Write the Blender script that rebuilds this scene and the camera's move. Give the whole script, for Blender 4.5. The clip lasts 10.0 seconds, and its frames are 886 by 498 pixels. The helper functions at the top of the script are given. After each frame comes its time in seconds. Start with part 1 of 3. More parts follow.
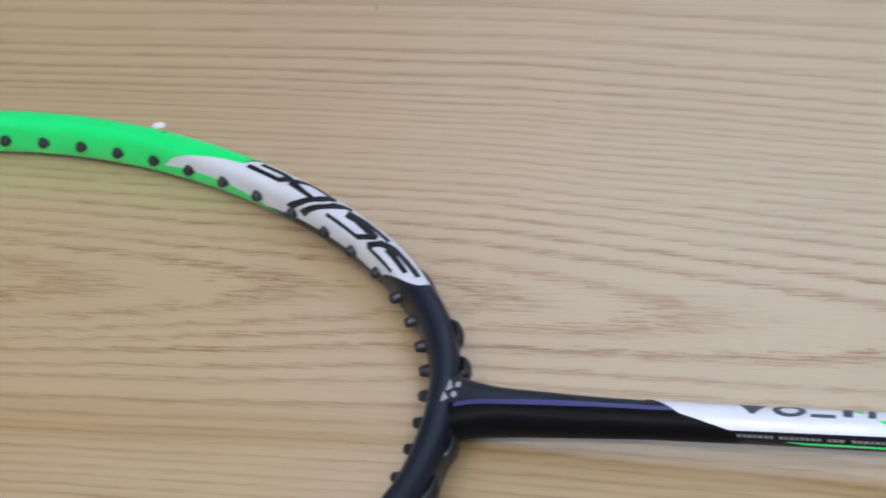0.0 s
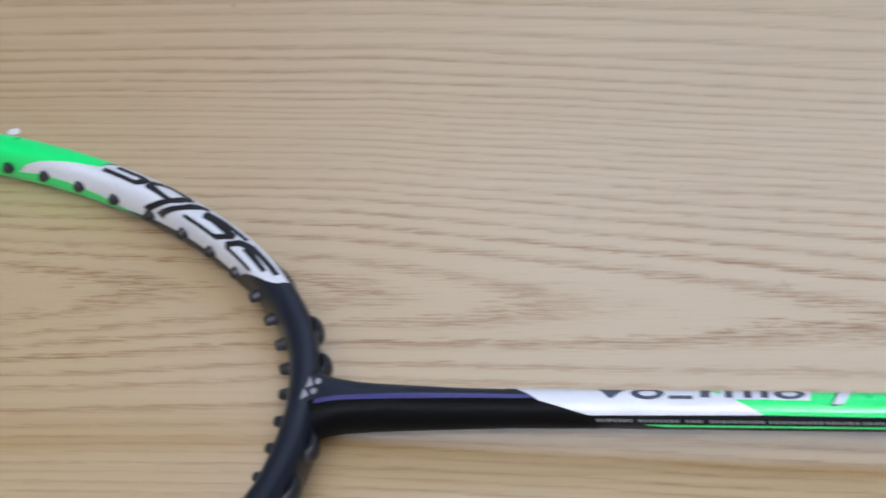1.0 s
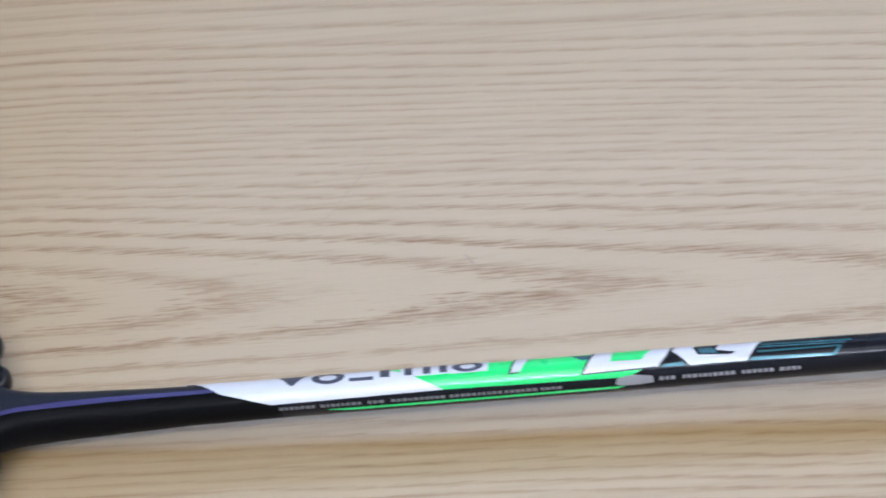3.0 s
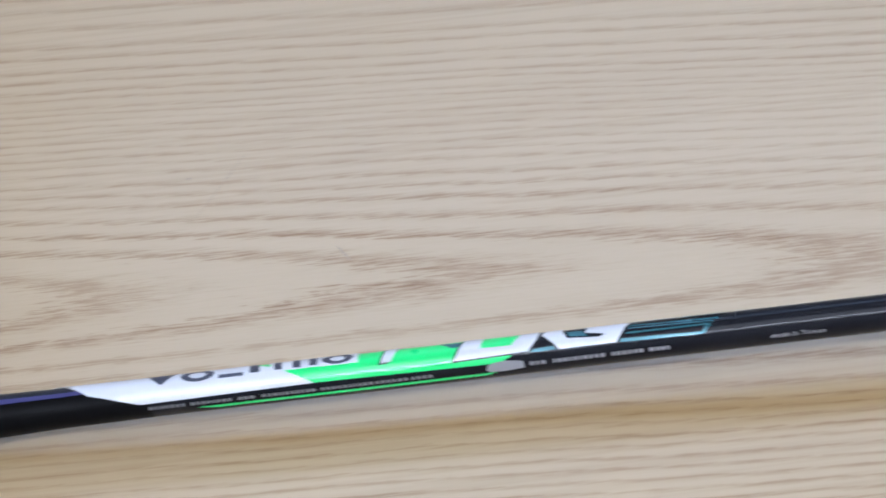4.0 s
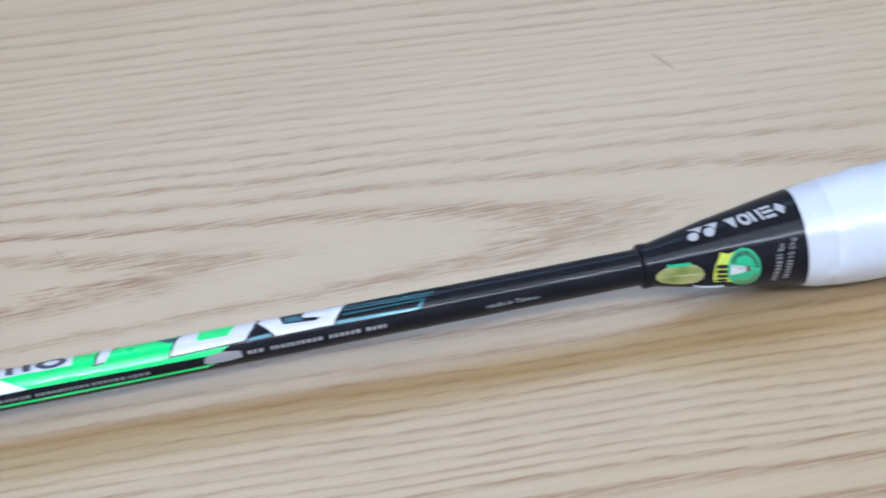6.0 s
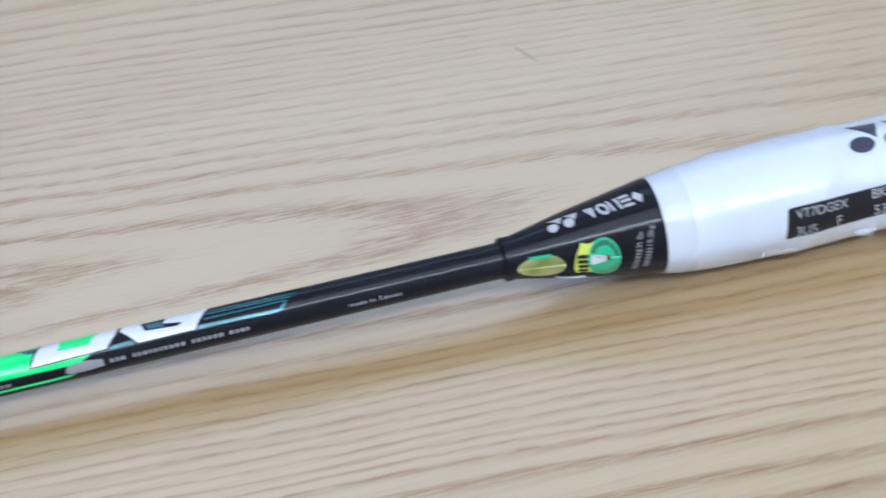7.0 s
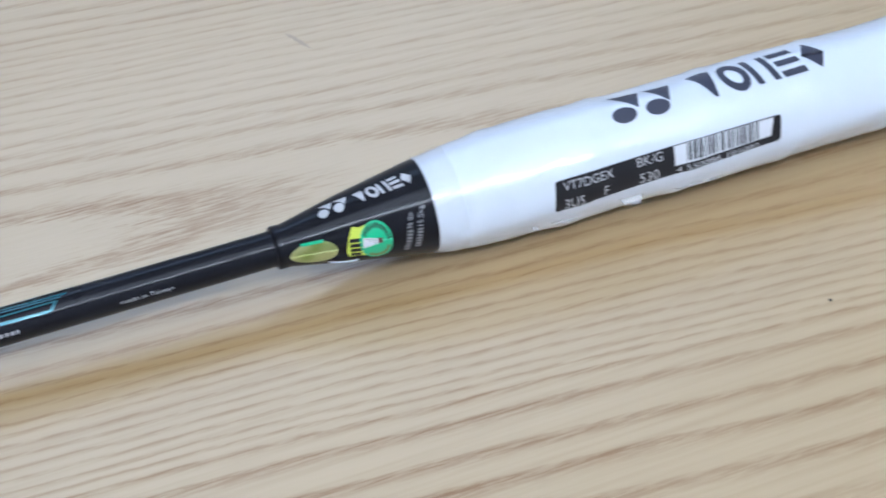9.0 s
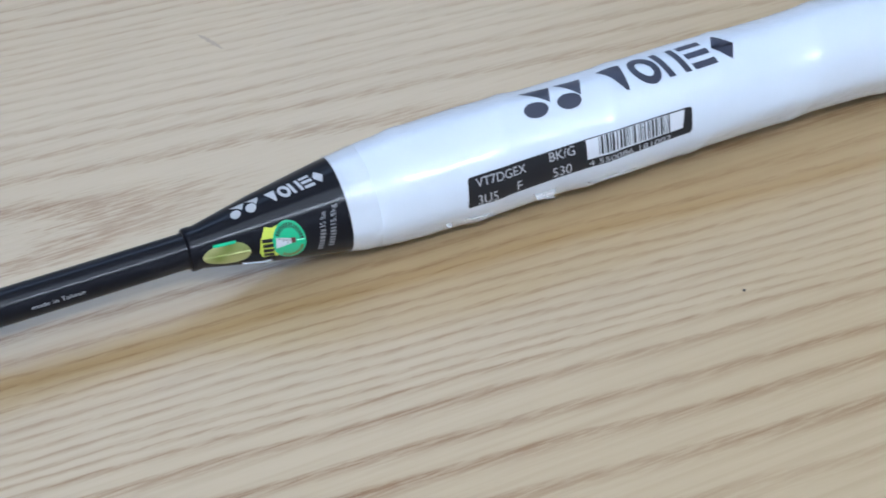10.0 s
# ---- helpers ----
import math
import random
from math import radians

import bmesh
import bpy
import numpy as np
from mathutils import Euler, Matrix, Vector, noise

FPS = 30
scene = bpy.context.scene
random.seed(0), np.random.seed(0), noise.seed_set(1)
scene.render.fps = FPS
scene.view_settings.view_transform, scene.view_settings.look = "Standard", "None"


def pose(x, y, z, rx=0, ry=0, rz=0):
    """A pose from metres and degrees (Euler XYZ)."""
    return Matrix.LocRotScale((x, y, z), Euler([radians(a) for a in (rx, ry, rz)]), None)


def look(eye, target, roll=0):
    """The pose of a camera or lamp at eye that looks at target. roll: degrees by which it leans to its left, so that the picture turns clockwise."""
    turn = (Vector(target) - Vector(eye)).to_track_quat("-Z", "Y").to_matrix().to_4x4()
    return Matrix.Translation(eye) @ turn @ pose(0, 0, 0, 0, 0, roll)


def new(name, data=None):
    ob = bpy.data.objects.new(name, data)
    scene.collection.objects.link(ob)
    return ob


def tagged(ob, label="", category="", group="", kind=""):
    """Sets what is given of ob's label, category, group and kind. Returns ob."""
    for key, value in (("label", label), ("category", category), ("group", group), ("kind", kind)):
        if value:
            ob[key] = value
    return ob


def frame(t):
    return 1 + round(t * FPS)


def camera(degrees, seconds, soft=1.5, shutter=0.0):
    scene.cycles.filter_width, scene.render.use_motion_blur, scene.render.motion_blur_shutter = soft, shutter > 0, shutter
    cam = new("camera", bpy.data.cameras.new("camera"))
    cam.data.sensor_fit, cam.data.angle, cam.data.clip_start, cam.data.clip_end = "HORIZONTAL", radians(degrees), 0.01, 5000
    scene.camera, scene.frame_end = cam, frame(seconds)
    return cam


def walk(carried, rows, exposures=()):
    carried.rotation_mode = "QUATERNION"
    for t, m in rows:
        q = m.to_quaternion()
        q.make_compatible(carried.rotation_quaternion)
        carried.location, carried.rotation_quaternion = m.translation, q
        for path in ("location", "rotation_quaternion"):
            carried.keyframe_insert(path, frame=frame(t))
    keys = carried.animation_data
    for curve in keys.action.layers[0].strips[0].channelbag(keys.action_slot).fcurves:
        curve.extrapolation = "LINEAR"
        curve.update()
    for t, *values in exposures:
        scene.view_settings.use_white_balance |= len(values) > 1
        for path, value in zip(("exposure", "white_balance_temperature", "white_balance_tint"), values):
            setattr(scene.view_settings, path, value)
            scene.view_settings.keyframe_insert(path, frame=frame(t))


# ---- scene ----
cam = camera(27.7, 10.0, 1.7, 0.85)
cam.data.dof.use_dof = True
cam.data.dof.focus_distance = 0.402
cam.data.dof.aperture_fstop = 52.0
PATH = [
    (0, (0.064, -0.252, 0.294), (-0.288, 1.177, -1.06), -7.3),
    (0.5, (0.069, -0.25, 0.295), (-0.235, 1.178, -1.071), -7.1),
    (1, (0.074, -0.25, 0.292), (-0.172, 1.188, -1.075), -6.7),
    (1.5, (0.084, -0.249, 0.291), (-0.114, 1.19, -1.084), -6.8),
    (2, (0.09, -0.249, 0.289), (-0.038, 1.192, -1.092), -6.2),
    (2.5, (0.095, -0.249, 0.289), (0.027, 1.191, -1.097), -5.6),
    (4, (0.112, -0.25, 0.285), (0.171, 1.181, -1.111), -4.9),
    (4.5, (0.119, -0.25, 0.286), (0.229, 1.166, -1.122), -4.7),
    (5, (0.126, -0.252, 0.286), (0.277, 1.158, -1.124), -4.4),
    (5.5, (0.128, -0.252, 0.284), (0.34, 1.146, -1.13), -3.6),
    (7, (0.144, -0.256, 0.282), (0.492, 1.108, -1.138), -2.7),
    (7.5, (0.148, -0.258, 0.282), (0.544, 1.089, -1.142), -2.2),
    (8, (0.151, -0.258, 0.282), (0.594, 1.067, -1.149), -1.4),
    (8.5, (0.154, -0.26, 0.282), (0.63, 1.054, -1.15), -1.0),
    (9, (0.158, -0.261, 0.282), (0.666, 1.035, -1.154), -0.8),
    (9.5, (0.162, -0.263, 0.281), (0.703, 1.021, -1.153), -0.5),
    (10, (0.163, -0.263, 0.281), (0.733, 1.007, -1.155), -0.0),
]
walk(cam, [(t, look(eye, target, roll)) for t, eye, target, roll in PATH],
     [(0, -0.04, 5500, 15), (2.5, 0.02, 5370, 14.5), (5.5, 0.09, 5170, 13.2), (8, 0.08, 5090, 10.8), (9, 0.10, 5100, 9.8), (10, -0.03, 5080, 8.8)])
PANEL = (0.50, 1.85, 2.0, 0.9)
TUBE = (0.2, -1.30, 1.8, 0.10)
FILL = ((0.2, 0.50, 1.8, 0.8), (0.2, -0.60, 1.8, 0.8))

# ---------------------------------------------------------------- light
world = bpy.data.worlds.new("room_air")
scene.world = world
world.use_nodes = True
world.node_tree.nodes["Background"].inputs[0].default_value = (0.80, 0.86, 1.0, 1)
world.node_tree.nodes["Background"].inputs[1].default_value = 0.05

PANEL_GLOW = 2.7         # cool ceiling panel beyond the table
FILL_GLOW = (0.6, 3.3)   # unseen fill panels, added above the table to soften shadows
TUBE_GLOW = 74.0         # long lamp behind the camera


# ---------------------------------------------------------------- materials
class Nodes:
    """Short hand for building one node material."""

    def __init__(self, name):
        self.mat = bpy.data.materials.new(name)
        self.mat.use_nodes = True
        self.tree = self.mat.node_tree
        self.bsdf = self.tree.nodes["Principled BSDF"]

    def add(self, kind, **props):
        n = self.tree.nodes.new(kind)
        for k, v in props.items():
            setattr(n, k, v)
        return n

    def link(self, a, b):
        self.tree.links.new(a, b)

    def put(self, socket, v):
        if isinstance(v, bpy.types.NodeSocket):
            self.link(v, socket)
        else:
            socket.default_value = v

    def math(self, op, a, b=0.0, c=0.0):
        n = self.add("ShaderNodeMath", operation=op)
        for i, v in enumerate((a, b, c)):
            self.put(n.inputs[i], v)
        return n.outputs[0]

    def noise(self, vec, scale=1.0, detail=3.0, rough=0.55):
        n = self.add("ShaderNodeTexNoise")
        self.link(vec, n.inputs["Vector"])
        n.inputs["Scale"].default_value = scale
        n.inputs["Detail"].default_value = detail
        n.inputs["Roughness"].default_value = rough
        return n.outputs["Fac"]

    def coords(self, scale=(1, 1, 1), loc=(0, 0, 0)):
        tc = self.add("ShaderNodeTexCoord")
        mp = self.add("ShaderNodeMapping")
        mp.inputs["Scale"].default_value = scale
        mp.inputs["Location"].default_value = loc
        self.link(tc.outputs["Object"], mp.inputs["Vector"])
        return mp.outputs[0]

    def ramp(self, fac, stops, mode="LINEAR"):
        n = self.add("ShaderNodeValToRGB")
        n.color_ramp.interpolation = mode
        el = n.color_ramp.elements
        for i, (p, c) in enumerate(stops):
            e = el[i] if i < 2 else el.new(p)
            e.position = p
            e.color = (c, c, c, 1) if isinstance(c, (int, float)) else (*c, 1)
        self.link(fac, n.inputs[0])
        return n.outputs[0]

    def mix(self, fac, a, b, blend="MIX"):
        n = self.add("ShaderNodeMix", data_type="RGBA", blend_type=blend)
        for s, v in ((n.inputs["Factor"], fac), (n.inputs["A"], a), (n.inputs["B"], b)):
            if isinstance(v, tuple):
                v = (*v, 1)
            self.put(s, v)
        return n.outputs["Result"]

    def bump(self, height, strength=0.2, dist=0.0005, socket="Normal"):
        n = self.add("ShaderNodeBump")
        n.inputs["Strength"].default_value = strength
        n.inputs["Distance"].default_value = dist
        self.link(height, n.inputs["Height"])
        self.link(n.outputs[0], self.bsdf.inputs[socket])


def paint(name, colour, rough=0.25, coat=0.6, metal=0.0, vary=0.06, grain=900.0, spec=0.5, coat_rough=0.16):
    """Lacquered paint with faint mottling, fine orange-peel and rubbed gloss."""
    m = Nodes(name)
    v = m.coords()
    n1 = m.noise(v, 60.0, 4.0)
    n2 = m.noise(v, grain, 2.0)
    lo = tuple(c * (1 - vary) for c in colour)
    hi = tuple(min(1, c * (1 + vary)) for c in colour)
    m.put(m.bsdf.inputs["Base Color"], m.mix(n1, lo, hi))
    m.put(m.bsdf.inputs["Roughness"], m.math("MULTIPLY_ADD", n1, 0.16, rough - 0.08))
    m.bsdf.inputs["Metallic"].default_value = metal
    m.bsdf.inputs["Specular IOR Level"].default_value = spec
    m.bsdf.inputs["Coat Weight"].default_value = coat
    m.bsdf.inputs["Coat Roughness"].default_value = coat_rough
    m.bump(n2, 0.06, 0.0001)
    return m.mat


def glow(name, colour, strength):
    m = Nodes(name)
    m.bsdf.inputs["Base Color"].default_value = (0.8, 0.8, 0.8, 1)
    m.bsdf.inputs["Emission Color"].default_value = (*colour, 1)
    m.bsdf.inputs["Emission Strength"].default_value = strength
    return m.mat


# growth-ring radii of the board in metres, towards the back and towards the front of its heart line
RINGS_BACK = (0.0, 0.0120, 0.0163, 0.0197, 0.0222, 0.0264, 0.0300, 0.0337, 0.0379, 0.0410, 0.0440, 0.0481, 0.0508,
              0.0534, 0.0562, 0.0589, 0.0617, 0.0640, 0.0666, 0.0692, 0.0712, 0.0749, 0.0775, 0.0816, 0.0854, 0.0911, 0.0953, 0.1034, 0.1116, 0.1174, 0.130)
RINGS_FRONT = (0.0, 0.0120, 0.0163, 0.0197, 0.0222, 0.0254, 0.0300, 0.0334, 0.0400, 0.0447, 0.0478, 0.0497, 0.0518,
               0.0546, 0.0569, 0.0596, 0.0621, 0.0648, 0.0674, 0.0701, 0.0722, 0.0746, 0.0793, 0.0878, 0.0946, 0.1043, 0.1153, 0.130)
RING_MAX = 0.130


def wood_board():
    """Pale lacquered ash: flat-sawn rings with cathedral tips, open pores drawn out along the grain."""
    m = Nodes("ash_wood")
    tc = m.add("ShaderNodeTexCoord")
    sep = m.add("ShaderNodeSeparateXYZ")
    m.link(tc.outputs["Object"], sep.inputs[0])
    x, y = sep.outputs[0], sep.outputs[1]
    # slow waver of the grain
    wav = m.noise(m.coords((8, 16, 1)), 1.0, 2.0, 0.5)
    wav2 = m.noise(m.coords((34, 190, 1)), 1.0, 3.0, 0.6)
    fine = m.noise(m.coords((110, 1600, 1), (3, 7, 0)), 1.0, 3.0, 0.62)
    shift = m.math("ADD", m.math("MULTIPLY_ADD", wav, 0.0060, -0.0030), m.math("MULTIPLY_ADD", wav2, 0.0008, -0.0004))
    # heart line of the board drifts with x
    heart = m.math("MULTIPLY_ADD", m.math("MAXIMUM", x, 0.0), -0.080, 0.0425)
    v = m.math("ADD", m.math("SUBTRACT", y, heart), shift)
    side = m.math("LESS_THAN", v, 0.0)
    v = m.math("ADD", v, m.math("MULTIPLY", side, m.math("MULTIPLY", m.math("MAXIMUM", m.math("SUBTRACT", x, 0.17), 0.0), 0.032)))
    xx = m.math("ADD", m.math("ADD", x, m.math("MULTIPLY_ADD", fine, 0.080, -0.040)), 0.16)
    w = m.math("ADD", m.math("MULTIPLY", v, v), m.math("MULTIPLY", xx, 0.0024))
    s = m.math("SQRT", m.math("MAXIMUM", w, 0.0))
    rel = m.math("DIVIDE", s, RING_MAX)

    def number(radii):
        """Radius to ring number, and past the drawn rings an even spacing."""
        fc = m.add("ShaderNodeFloatCurve")
        pts = fc.mapping.curves[0].points
        count = len(radii) - 1
        for i, r in enumerate(radii[1:-1], 1):
            pts.new(r / RING_MAX, i / count)
        for p in pts:
            p.handle_type = "VECTOR"
        fc.mapping.update()
        m.link(rel, fc.inputs["Value"])
        return m.math("MULTIPLY", fc.outputs[0], float(count))

    def choose(back, front):
        return m.math("ADD", m.math("MULTIPLY", back, m.math("SUBTRACT", 1.0, side)), m.math("MULTIPLY", front, side))

    phase = choose(number(RINGS_BACK), number(RINGS_FRONT))
    over = m.math("MULTIPLY", m.math("MAXIMUM", m.math("SUBTRACT", s, RING_MAX), 0.0), 130.0)
    phase = m.math("ADD", m.math("ADD", phase, over), 0.14)
    frac = m.math("FRACT", phase)
    band = m.ramp(frac, [(0.0, 0.25), (1.0, 0.10), (0.07, 0.85), (0.15, 1.0), (0.27, 0.62), (0.42, 0.16), (0.64, 0.0)])
    # how boldly the rings are drawn, by radius
    bold_back = m.ramp(rel, [(0.10, 0.95), (1.0, 0.55), (0.23, 0.80), (0.27, 0.68), (0.32, 0.60), (0.40, 0.52), (0.47, 0.42), (0.53, 0.52), (0.60, 0.85), (0.74, 0.72)])
    bold_front = m.ramp(rel, [(0.10, 0.95), (1.0, 0.50), (0.25, 0.90), (0.36, 0.72), (0.42, 0.62), (0.52, 0.52), (0.56, 0.62), (0.61, 1.0), (0.82, 1.0), (0.87, 0.45)])
    wn = m.add("ShaderNodeTexWhiteNoise", noise_dimensions="1D")
    m.link(m.math("MULTIPLY_ADD", side, 57.0, m.math("FLOOR", phase)), wn.inputs["W"])
    band = m.math("MULTIPLY", m.math("MULTIPLY", band, choose(bold_back, bold_front)), m.math("MULTIPLY_ADD", wn.outputs["Value"], 0.38, 0.74))
    # some stretches of the board are drawn fainter
    faint = m.ramp(m.noise(m.coords((5, 9, 1), (0.4, 0.2, 0)), 1.0, 2.0, 0.5), [(0.36, 0.62), (0.60, 1.0)])
    band = m.math("MULTIPLY", band, faint)
    # pores: thin dashes that crowd in the ring lines
    pore = m.noise(m.coords((62, 1500, 1)), 1.0, 2.0, 0.6)
    pore2 = m.noise(m.coords((140, 2700, 1), (5, 2, 0)), 1.0, 2.0, 0.6)
    dash = m.ramp(pore, [(0.43, 1.0), (0.53, 0.0)])
    dash2 = m.ramp(pore2, [(0.42, 1.0), (0.51, 0.0)])
    holes = m.math("MAXIMUM", dash, m.math("MULTIPLY", dash2, 0.8))
    near = m.ramp(rel, [(0.20, 1.0), (0.40, 0.72)])
    fleck = m.math("MULTIPLY", m.math("MULTIPLY", holes, m.math("MULTIPLY_ADD", band, 0.96, 0.02)), near)
    soft = m.math("MULTIPLY", band, m.math("MULTIPLY_ADD", near, -0.28, 0.50))
    # faint streaks between the rings
    streak = m.noise(m.coords((4, 520, 1), (2, 3, 0)), 1.0, 3.0, 0.55)
    streak = m.math("MULTIPLY", m.ramp(streak, [(0.46, 0.0), (0.70, 1.0)]), m.math("MULTIPLY_ADD", m.math("GREATER_THAN", s, 0.036), 0.13, 0.03))
    dark = m.math("MINIMUM", m.math("ADD", m.math("ADD", soft, streak), m.math("MULTIPLY", fleck, 0.92)), 1.0)
    # broad mottled tint, an orange mix growing towards negative x, and a honey-brown growth in front of the heart
    tint = m.noise(m.coords((4, 22, 1), (1, 4, 0)), 1.0, 3.0, 0.5)
    base = m.mix(tint, (0.405, 0.300, 0.158), (0.485, 0.383, 0.236))
    base = m.mix(m.ramp(m.math("MULTIPLY_ADD", x, 1.0, 0.5), [(0.38, 0.34), (0.56, 0.0)]), base, (0.410, 0.270, 0.115))

    def hump(centre, width, amount):
        off = m.math("DIVIDE", m.math("SUBTRACT", s, centre), width)
        bell = m.math("POWER", 2.718, m.math("MULTIPLY", m.math("MULTIPLY", off, off), -1.0))
        return m.math("MULTIPLY", m.math("MULTIPLY", bell, side), amount)

    base = m.mix(m.math("ADD", hump(0.0462, 0.0060, 0.32), hump(0.0496, 0.0015, 0.48)), base, (0.330, 0.205, 0.062))
    col = m.mix(dark, base, (0.190, 0.083, 0.006))
    m.put(m.bsdf.inputs["Base Color"], col)
    m.put(m.bsdf.inputs["Roughness"], m.math("MULTIPLY_ADD", dark, 0.12, 0.35))
    m.bsdf.inputs["Specular IOR Level"].default_value = 0.90
    m.bsdf.inputs["Coat Weight"].default_value = 0.45
    m.bsdf.inputs["Coat Roughness"].default_value = 0.30
    m.bump(m.math("SUBTRACT", 1.0, m.math("MAXIMUM", fleck, m.math("MULTIPLY", band, 0.3))), 0.22, 0.0002)
    return m.mat


def grip_wrap():
    """White polyurethane grip under a clear, crinkled film."""
    m = Nodes("white_grip")
    v = m.coords()
    n1 = m.noise(v, 70.0, 4.0)
    m.put(m.bsdf.inputs["Base Color"], m.mix(n1, (0.56, 0.610, 0.700), (0.64, 0.690, 0.77)))
    m.bsdf.inputs["Roughness"].default_value = 0.5
    m.bsdf.inputs["Coat Weight"].default_value = 1.0
    m.bsdf.inputs["Coat Roughness"].default_value = 0.04
    crink = m.noise(m.coords((420, 480, 480)), 1.0, 2.0, 0.55)
    m.bump(crink, 0.8, 0.00021, "Coat Normal")
    return m.mat


def plaster(name, colour):
    m = Nodes(name)
    v = m.coords()
    n1, n2 = m.noise(v, 1.5, 4.0), m.noise(v, 90.0, 3.0)
    lo = tuple(c * 0.94 for c in colour)
    m.put(m.bsdf.inputs["Base Color"], m.mix(n1, lo, colour))
    m.bsdf.inputs["Roughness"].default_value = 0.85
    m.bump(n2, 0.2, 0.002)
    return m.mat


def holo_foil():
    m = Nodes("holographic_foil")
    v = m.coords((900, 500, 500))
    n = m.noise(v, 1.0, 2.0)
    wave = m.noise(m.coords((120, 60, 200)), 1.0, 1.0)
    m.put(m.bsdf.inputs["Base Color"], m.ramp(wave, [(0.3, (0.20, 0.27, 0.06)), (0.7, (0.13, 0.13, 0.03)), (0.5, (0.44, 0.46, 0.20))]))
    m.bsdf.inputs["Metallic"].default_value = 0.7
    m.bsdf.inputs["Roughness"].default_value = 0.28
    m.bump(n, 0.15, 0.0001)
    return m.mat


def clear_film(alpha):
    m = Nodes("clear_film")
    v = m.coords((300, 200, 200))
    n = m.noise(v, 1.0, 3.0)
    m.bsdf.inputs["Base Color"].default_value = (0.86, 0.88, 0.92, 1)
    m.bsdf.inputs["Roughness"].default_value = 0.12
    m.bsdf.inputs["Alpha"].default_value = alpha
    m.bump(n, 0.6, 0.0006)
    return m.mat


WOOD = wood_board()
BLACK = paint("satin_black_lacquer", (0.008, 0.010, 0.018), 0.36, 0.0, spec=0.28)
SATIN = paint("matt_black_lacquer", (0.003, 0.003, 0.0035), 0.42, 0.0, spec=0.06)
GLOSS = paint("gloss_black_lacquer", (0.005, 0.0055, 0.009), 0.30, 0.28, spec=0.06, coat_rough=0.15)
VIOLET = paint("painted_violet_sheen", (0.042, 0.036, 0.150), 0.34, 0.2, 0.2)
GREEN = paint("neon_green_paint", (0.030, 0.740, 0.155), 0.30, 0.6)
WHITE = paint("white_paint", (0.62, 0.64, 0.69), 0.30, 0.6)
INK = paint("black_ink", (0.010, 0.010, 0.013), 0.38, 0.12, spec=0.25)
NAVY = paint("dark_blue_ink", (0.030, 0.034, 0.060), 0.40, 0.4)
TEAL = paint("teal_metallic_ink", (0.012, 0.110, 0.140), 0.30, 0.6, 0.3)
GREY = paint("silver_grey_ink", (0.42, 0.42, 0.44), 0.4, 0.4)
SILVER = paint("soft_silver_ink", (0.27, 0.27, 0.29), 0.4, 0.4)
DIM = paint("dim_grey_ink", (0.16, 0.16, 0.17), 0.4, 0.4)
YELLOW = paint("yellow_foil", (0.56, 0.66, 0.05), 0.3, 0.6)
OLIVE = paint("olive_foil", (0.10, 0.16, 0.03), 0.35, 0.4)
MAROON = paint("dark_red_ink", (0.09, 0.02, 0.02), 0.4, 0.4)
MINT = paint("mint_green_foil", (0.03, 0.44, 0.20), 0.3, 0.6)
RUBBER = paint("black_nylon", (0.010, 0.010, 0.013), 0.38, 0.0)
HOLO = holo_foil()
GRIP = grip_wrap()
FILM = clear_film(0.28)
COLLAR = clear_film(0.07)
WALL = plaster("wall_plaster", (0.80, 0.80, 0.79))
CEIL = plaster("ceiling_plaster", (0.80, 0.80, 0.78))
FLOOR = plaster("floor_vinyl", (0.42, 0.40, 0.38))
METAL = paint("white_enamel", (0.75, 0.75, 0.74), 0.35, 0.2)
PAPER = paint("white_paper", (0.80, 0.80, 0.82), 0.7, 0.0)
SMUDGE = paint("brown_smudge", (0.36, 0.29, 0.21), 0.6, 0.0, 0.0, 0.2)


# ---------------------------------------------------------------- helpers for meshes
def part(name, bm, material, parent=None, label="", smooth=True):
    me = bpy.data.meshes.new(name)
    bm.to_mesh(me)
    bm.free()
    me.materials.append(material)
    if smooth:
        for p in me.polygons:
            p.use_smooth = True
    ob = new(name, me)
    if parent:
        ob.parent = parent
    if label:
        tagged(ob, label)
    return ob


def box(bm, lo, hi, bevel=0.0):
    res = bmesh.ops.create_cube(bm, size=1.0)
    vs = res["verts"]
    for vv in vs:
        vv.co = Vector([lo[i] + (vv.co[i] + 0.5) * (hi[i] - lo[i]) for i in range(3)])
    if bevel:
        es = list({e for vv in vs for e in vv.link_edges})
        bmesh.ops.bevel(bm, geom=es, offset=bevel, segments=2, affect="EDGES")
    return bm


def grid_skin(rows, closed_v=True, closed_u=False, caps=True):
    """A skin over rows of points."""
    bm = bmesh.new()
    vs = [[bm.verts.new(p) for p in r] for r in rows]
    nu, nv = len(vs), len(vs[0])
    for i in range(nu if closed_u else nu - 1):
        for j in range(nv if closed_v else nv - 1):
            a, b = vs[i], vs[(i + 1) % nu]
            bm.faces.new((a[j], b[j], b[(j + 1) % nv], a[(j + 1) % nv]))
    if caps and not closed_u:
        for ring in (vs[0], list(reversed(vs[-1]))):
            for e in bm.faces.new(ring).edges:
                e.smooth = False
    bmesh.ops.recalc_face_normals(bm, faces=bm.faces)
    return bm


SPREAD = 5000.0   # metres to working units, so that outlines are about square


